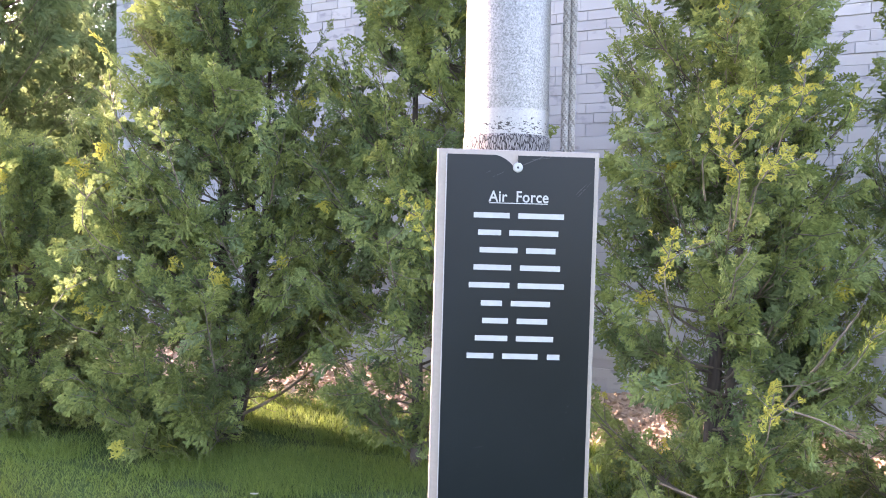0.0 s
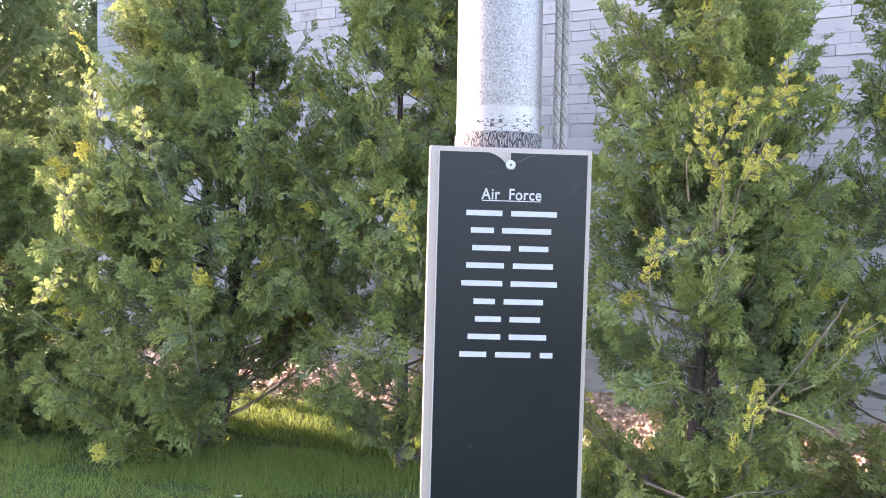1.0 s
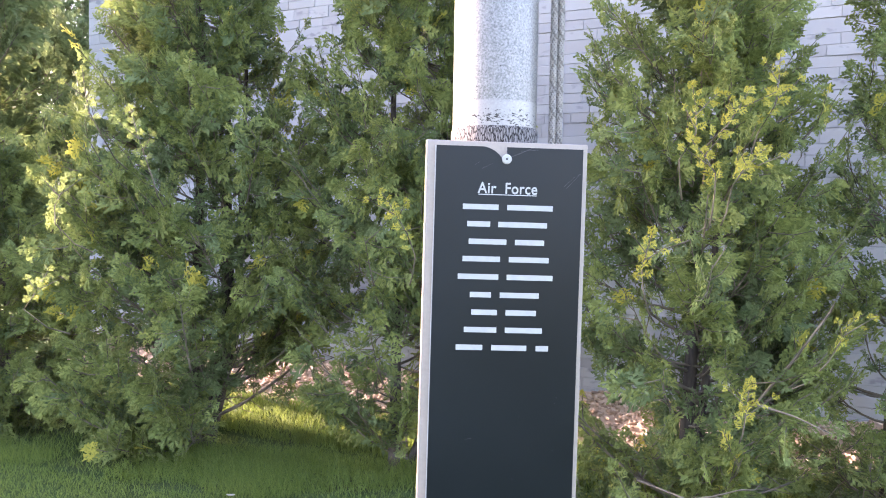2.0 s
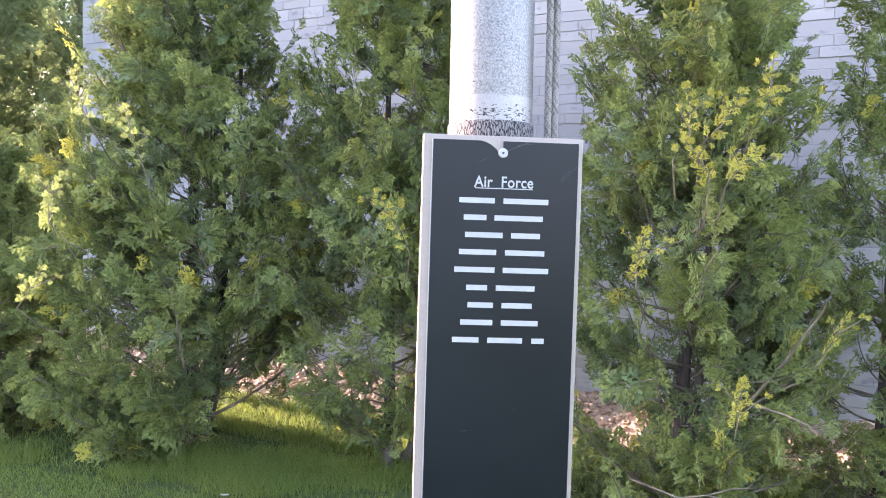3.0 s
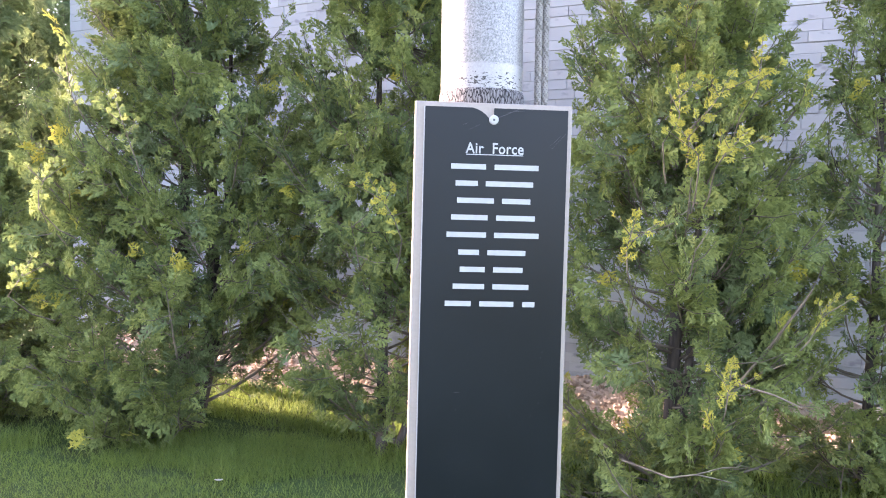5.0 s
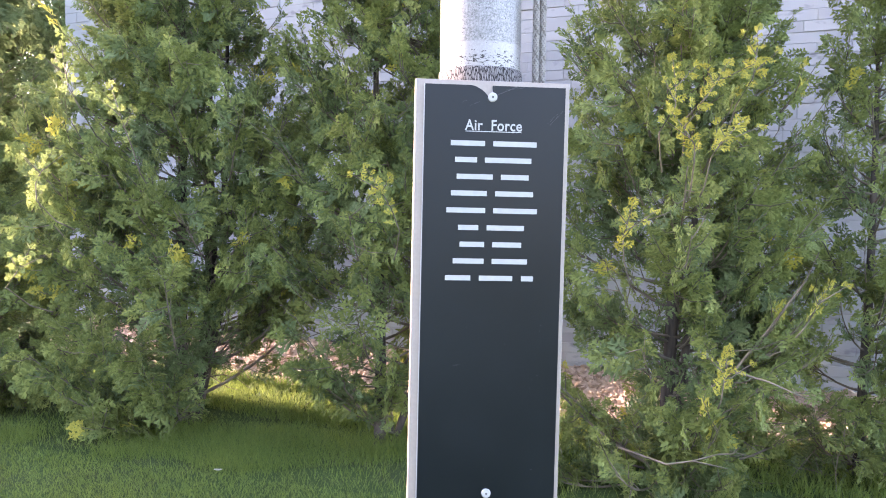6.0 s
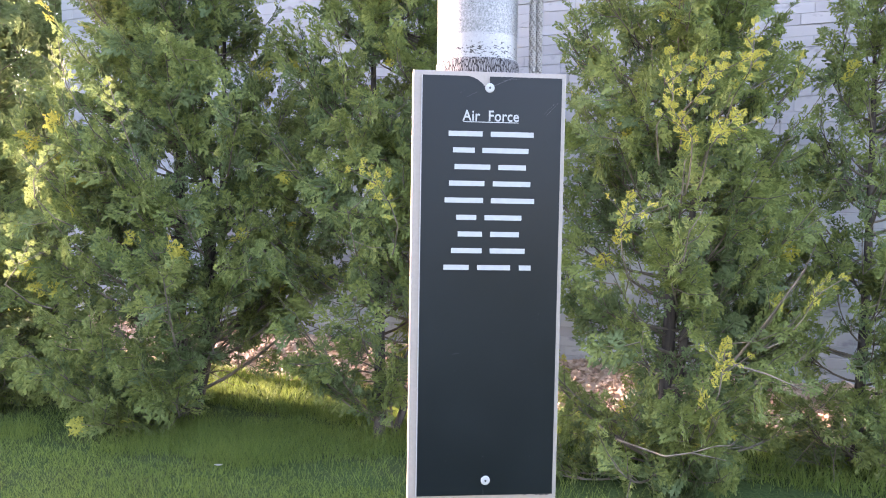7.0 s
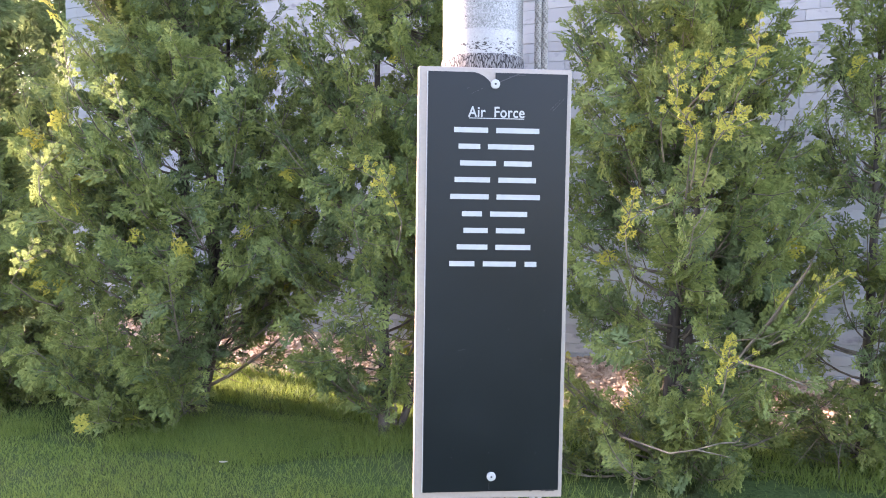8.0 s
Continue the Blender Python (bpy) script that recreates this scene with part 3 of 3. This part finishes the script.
# ---- grass ----
def build_grass():
    rnd = random.Random(5)
    vs, fs = [], []
    row = lambda x: 4.35 - 0.36 * x  # the foot of the hedge

    def blade(x, y, h, w):
        z = lawn_height(x, y) - 0.005
        g = rnd.uniform(0, 6.28)
        lean = rnd.uniform(0.2, 1.3) * h
        a = rnd.uniform(0, 6.28)
        dx, dy, lx, ly = math.cos(g) * w, math.sin(g) * w, math.cos(a) * lean, math.sin(a) * lean
        o = len(vs)
        vs.extend([(x - dx, y - dy, z), (x + dx, y + dy, z), (x + dx * .7 + lx * .35, y + dy * .7 + ly * .35, z + h * .6),
                   (x - dx * .7 + lx * .35, y - dy * .7 + ly * .35, z + h * .6), (x + lx, y + ly, z + h * .96)])
        fs.extend([(o, o + 1, o + 2), (o, o + 2, o + 3), (o + 3, o + 2, o + 4)])

    for k in range(135000):
        if k < 95000:
            x, y = rnd.uniform(-4.2, 1.0), rnd.uniform(3.0, 5.1)
        else:
            x, y = rnd.uniform(-6.0, 5.0), rnd.uniform(-2.0, 7.2)
        d = y - row(x)
        gap_wall = (WALL_AT - TILT * x - y) * math.cos(radians(27))
        if gap_wall < 0.43:
            continue
        patch = noise.noise(Vector((x * 1.7, y * 1.7, 5)))
        if -0.75 < d < 0.35:
            if patch < -0.05 and rnd.random() < 0.75:
                continue
            h = rnd.uniform(0.03, 0.115) * (1.0 + 0.6 * patch) * (0.55 if d > 0.1 else 1.0)
        else:
            h = rnd.uniform(0.018, 0.045) * (1.1 + 0.7 * patch) * (1.3 if d > 0.35 else 1.0)
        blade(x, y, h, rnd.uniform(0.0009, 0.0019))
    for k in range(24000):  # taller, wider blades behind the hedge, added so the sunlit strip shows brighter
        x = rnd.uniform(-3.2, 3.4)
        y = WALL_AT - TILT * x - rnd.uniform(0.44, 1.30) / math.cos(radians(27))
        blade(x, y, rnd.uniform(0.04, 0.11), rnd.uniform(0.0016, 0.0034))
    g = new("grass", mesh_from("grass", vs, fs, [GRASS_BLADE]))
    tagged(g, "short green lawn with taller tufts under the hedge", "grass", kind="stuff")


build_grass()


def build_dry_leaf():
    """Small pale curled leaf lying on the lawn."""
    x0, y0 = -1.0, 3.93
    vs, fs = [], []
    for i in range(6):
        for j in range(4):
            u, v = i / 5 - 0.5, j / 3 - 0.5
            w = 0.5 - abs(u) * 0.8
            vs.append((x0 + u * 0.045, y0 + v * 0.05 * w, lawn_height(x0, y0) + 0.035 + 0.3 * u * u * 0.045 + abs(v) * 0.014))
    for i in range(5):
        for j in range(3):
            fs.append((i * 4 + j, (i + 1) * 4 + j, (i + 1) * 4 + j + 1, i * 4 + j + 1))
    ob = new("dry_leaf", mesh_from("dry_leaf", vs, fs, [DRY_LEAF], smooth=True))
    tagged(ob, "small pale curled dry leaf on the lawn", "leaf")


build_dry_leaf()

# ---- flagpole, rope and sign ----
POLE_X, POLE_Y, POLE_R = 0.0632, 0.7515, 0.0421


def build_flagpole():
    root = empty("flagpole", Matrix.Translation((POLE_X, POLE_Y, 0)))
    tagged(root, "silver-painted metal flagpole with worn flecks and a cracked band", "flagpole")
    b = bmesh.new()
    lathe(b, [(POLE_R * 1.01, -0.1), (POLE_R * 1.005, 1.2), (POLE_R, 1.633), (POLE_R * 0.997, 1.9), (POLE_R * 0.9, 4.5), (POLE_R * 0.7, 7.0)], 64)
    part("shaft", b, POLE, root, smooth=True)
    b = bmesh.new()
    lathe(b, [(POLE_R + 0.0004, 1.585), (POLE_R + 0.0015, 1.590), (POLE_R + 0.0015, 1.628), (POLE_R + 0.0004, 1.631)], 64)
    part("band", b, BAND, root, "old pale band crazed with dark cracks", smooth=True)
    b = bmesh.new()
    lathe(b, [(0.02, 7.0), (0.05, 7.03), (0.065, 7.08), (0.05, 7.13), (0.01, 7.145)], 32)
    part("finial", b, FRAME_METAL, root, smooth=True)


build_flagpole()


def build_rope():
    """Doubled halyard: two braided cords hanging side by side behind the sign's edge."""
    root = empty("halyard", Matrix.Translation((0, 0, 0)))
    tagged(root, "doubled grey-white braided flag rope beside the pole", "rope")
    for cx, cy in ((0.1212, 0.748), (0.1287, 0.751)):
        lines = []
        yarns, turn, r = 6, 0.026, 0.0027
        z0, z1 = 1.50, 1.95
        n = int((z1 - z0) / turn * 14)
        for way in (-1, 1):
            for y in range(yarns):
                pts = []
                for k in range(n + 1):
                    z = z0 + (z1 - z0) * k / n
                    g = way * 2 * math.pi * (z - z0) / turn + 2 * math.pi * y / yarns
                    rr = r + 0.0006 * way * math.cos(yarns * 2 * math.pi * (z - z0) / turn)
                    pts.append(((cx + rr * math.cos(g), cy + rr * math.sin(g), z), 0.0008))
                lines.append(pts)
        v, f = tubes(lines, 5)
        core = tubes([[((cx, cy, z0), 0.0029), ((cx, cy, z1), 0.0029)], [((cx, cy, z1), 0.0034), ((cx, cy, 7.0), 0.0034)],
                      [((cx, cy, 1.0), 0.0034), ((cx, cy, z0), 0.0034)]], 8)
        off = len(v)
        v = v + core[0]
        f = f + [tuple(i + off for i in q) for q in core[1]]
        ob = new("cord", mesh_from("cord", v, f, [ROPE], smooth=True))
        ob.parent = root
    b = bmesh.new()
    box(b, POLE_X + POLE_R - 0.004, 0.135, 0.742, 0.757, 0.99, 1.01, 0.003, 2)
    part("cleat", b, FRAME_METAL, root)


build_rope()


def text_mesh(body, size):
    cu = bpy.data.curves.new("heading", "FONT")
    cu.body, cu.size, cu.extrude = body, size, 0.0
    cu.align_x, cu.align_y = "CENTER", "BOTTOM_BASELINE"
    cu.space_character, cu.space_word = 1.06, 2.1
    cu.offset = 0.00022
    ob = bpy.data.objects.new("heading", cu)
    scene.collection.objects.link(ob)
    bpy.context.view_layer.update()
    me = bpy.data.meshes.new_from_object(ob.evaluated_get(bpy.context.evaluated_depsgraph_get()))
    bpy.data.objects.remove(ob)
    return me


def build_sign():
    """Tall narrow memorial plate: black laminate on an aluminium backing, screwed to the pole."""
    W, H = 0.1512, 0.4300
    root = empty("memorial_sign", pose(0.0702, 0.6922, 1.6133, -0.9, 0.75, 1.1))
    tagged(root, "narrow black engraved plate on an aluminium backing on the flagpole", "sign")
    b = bmesh.new()
    box(b, -W / 2, W / 2, 0.0, 0.0172, -H, 0.0, 0.0008, 2)
    part("backing", b, FRAME_METAL, root, "satin aluminium backing plate with a rim")
    # black plate with a piece broken out above the top screw
    x0, x1, z1, z0 = -W / 2 + 0.0092, W / 2 - 0.0045, -0.0050, -0.4228
    sx, sz = -0.0007, -0.0162
    arc = [(-0.0215, z1), (-0.0170, z1 - 0.0012), (-0.0120, z1 - 0.0036), (-0.0075, z1 - 0.0072), (-0.0045, z1 - 0.0108), (sx, z1 - 0.0118)]
    outline = [(x0, z0), (x1, z0 + 0.0012), (x1, z1), (sx, z1)] + arc[::-1] + [(x0, z1)]
    b = prism(bmesh.new(), outline, -0.0024, -0.0016)
    part("face_plate", b, PLATE, root, "black plastic face with white engraving")
    inner = [(x - 0.0009 if abs(x - x0) < 1e-6 else x, z) for x, z in outline]
    b = prism(bmesh.new(), inner, -0.0017, 0.0002)
    part("plate_core", b, WHITE_CORE, root, "white laminate core along the plate's edge")
    f = -0.0027  # engraving lies a hair proud of the face

    def bar(name, xa, xb, za, zb, material=LETTER, depth=0.0004, bevel=0.0):
        k = bmesh.new()
        box(k, xa, xb, f, f + depth, za, zb, bevel, 1)
        return part(name, k, material, root)

    me = text_mesh("Air Force", 0.0146)
    me.materials.clear()
    me.materials.append(LETTER)
    head = new("heading", me)
    head.parent = root
    head.location, head.rotation_euler = (0.0011, f, -0.0482), (radians(90), 0, 0)
    head.scale = (0.86, 1, 1)
    tagged(head, "white engraved heading")
    bar("underline", -0.0262, 0.0284, -0.0498, -0.0490)
    # lines of engraved names as plain bars: centre height, then word spans in tenths of a millimetre
    lines = (
        (-0.0607, ((-412, -78), (4, 430))), (-0.0767, ((-366, -152), (-76, 382))), (-0.0930, ((-348, 6), (86, 360))),
        (-0.1092, ((-400, -50), (34, 408))), (-0.1258, ((-440, -60), (18, 450))), (-0.1426, ((-322, -124), (-42, 326))),
        (-0.1590, ((-304, -64), (18, 304))), (-0.1754, ((-368, -64), (16, 366))), (-0.1920, ((-440, -190), (-106, 224), (312, 430))))
    for z, words in lines:
        for a, c in words:
            bar("name_bar", a * 1e-4 + 0.0008, c * 1e-4 + 0.0008, z - 0.0028, z + 0.0022, LETTER, 0.0004)
    def stroke(name, xa, za, xb, zb, width, material):
        """A hair-thin straight mark on the face."""
        d = Vector((xb - xa, zb - za)).normalized() * width / 2
        k = prism(bmesh.new(), [(xa - d.y, za + d.x), (xb - d.y, zb + d.x), (xb + d.y, zb - d.x), (xa + d.y, za - d.x)], f + 0.0001, f + 0.0004)
        part(name, k, material, root)

    stroke("crack", sx + 0.0042, sz + 0.0022, 0.0235, z1 - 0.0002, 0.0007, CRACK)
    stroke("crack", 0.0125, z1 - 0.0034, 0.0290, z1 - 0.0016, 0.0003, CRACK)
    for xa, za, xb, zb in ((-0.0235, -0.0255, -0.0135, -0.0205), (0.0540, -0.0400, 0.0640, -0.0300), (0.0590, -0.0385, 0.0690, -0.0275),
                           (0.0560, -0.0420, 0.0590, -0.0385), (-0.0330, -0.2790, -0.0265, -0.2780), (-0.0300, -0.0220, -0.0255, -0.0195),
                           (0.0010, -0.4000, 0.0004, -0.4220)):
        stroke("scratch", xa, za, xb, zb, 0.00014, SCRATCH)
    specks = random.Random(4)
    for _ in range(16):
        xa, za = specks.uniform(x0 + 0.01, x1 - 0.01), specks.uniform(-0.40, -0.205)
        q = specks.uniform(0.0002, 0.0005)
        stroke("speck", xa, za, xa + q * 1.5, za + q * 0.4, q, SCRATCH)
    for xa, wd in ((0.0535, 0.0035), (0.0580, 0.0060), (0.0645, 0.0030), (0.0420, 0.0025)):
        stroke("grime", xa, z0 + 0.0005, xa + wd, z0 + 0.0012, 0.0012, GRIME)
    for sx, zc in ((sx, sz), (0.0026, -0.4068)):
        b = bmesh.new()
        lathe(b, [(0.0046, 0.0), (0.0046, 0.0010), (0.0040, 0.0017), (0.0026, 0.0019)], 28)
        bmesh.ops.rotate(b, verts=b.verts[:], matrix=Matrix.Rotation(radians(90), 3, "X"))
        bmesh.ops.translate(b, verts=b.verts[:], vec=(sx, -0.0024, zc))
        cap = part("screw", b, SCREW_WHITE, root, "white capped fixing screw")
        b = bmesh.new()
        lathe(b, [(0.0011, 0.0), (0.0011, 0.0003)], 16)
        bmesh.ops.rotate(b, verts=b.verts[:], matrix=Matrix.Rotation(radians(90), 3, "X"))
        bmesh.ops.translate(b, verts=b.verts[:], vec=(sx, -0.0043, zc))
        part("recess", b, SCREW_HOLE, cap, "dark screw recess")


build_sign()
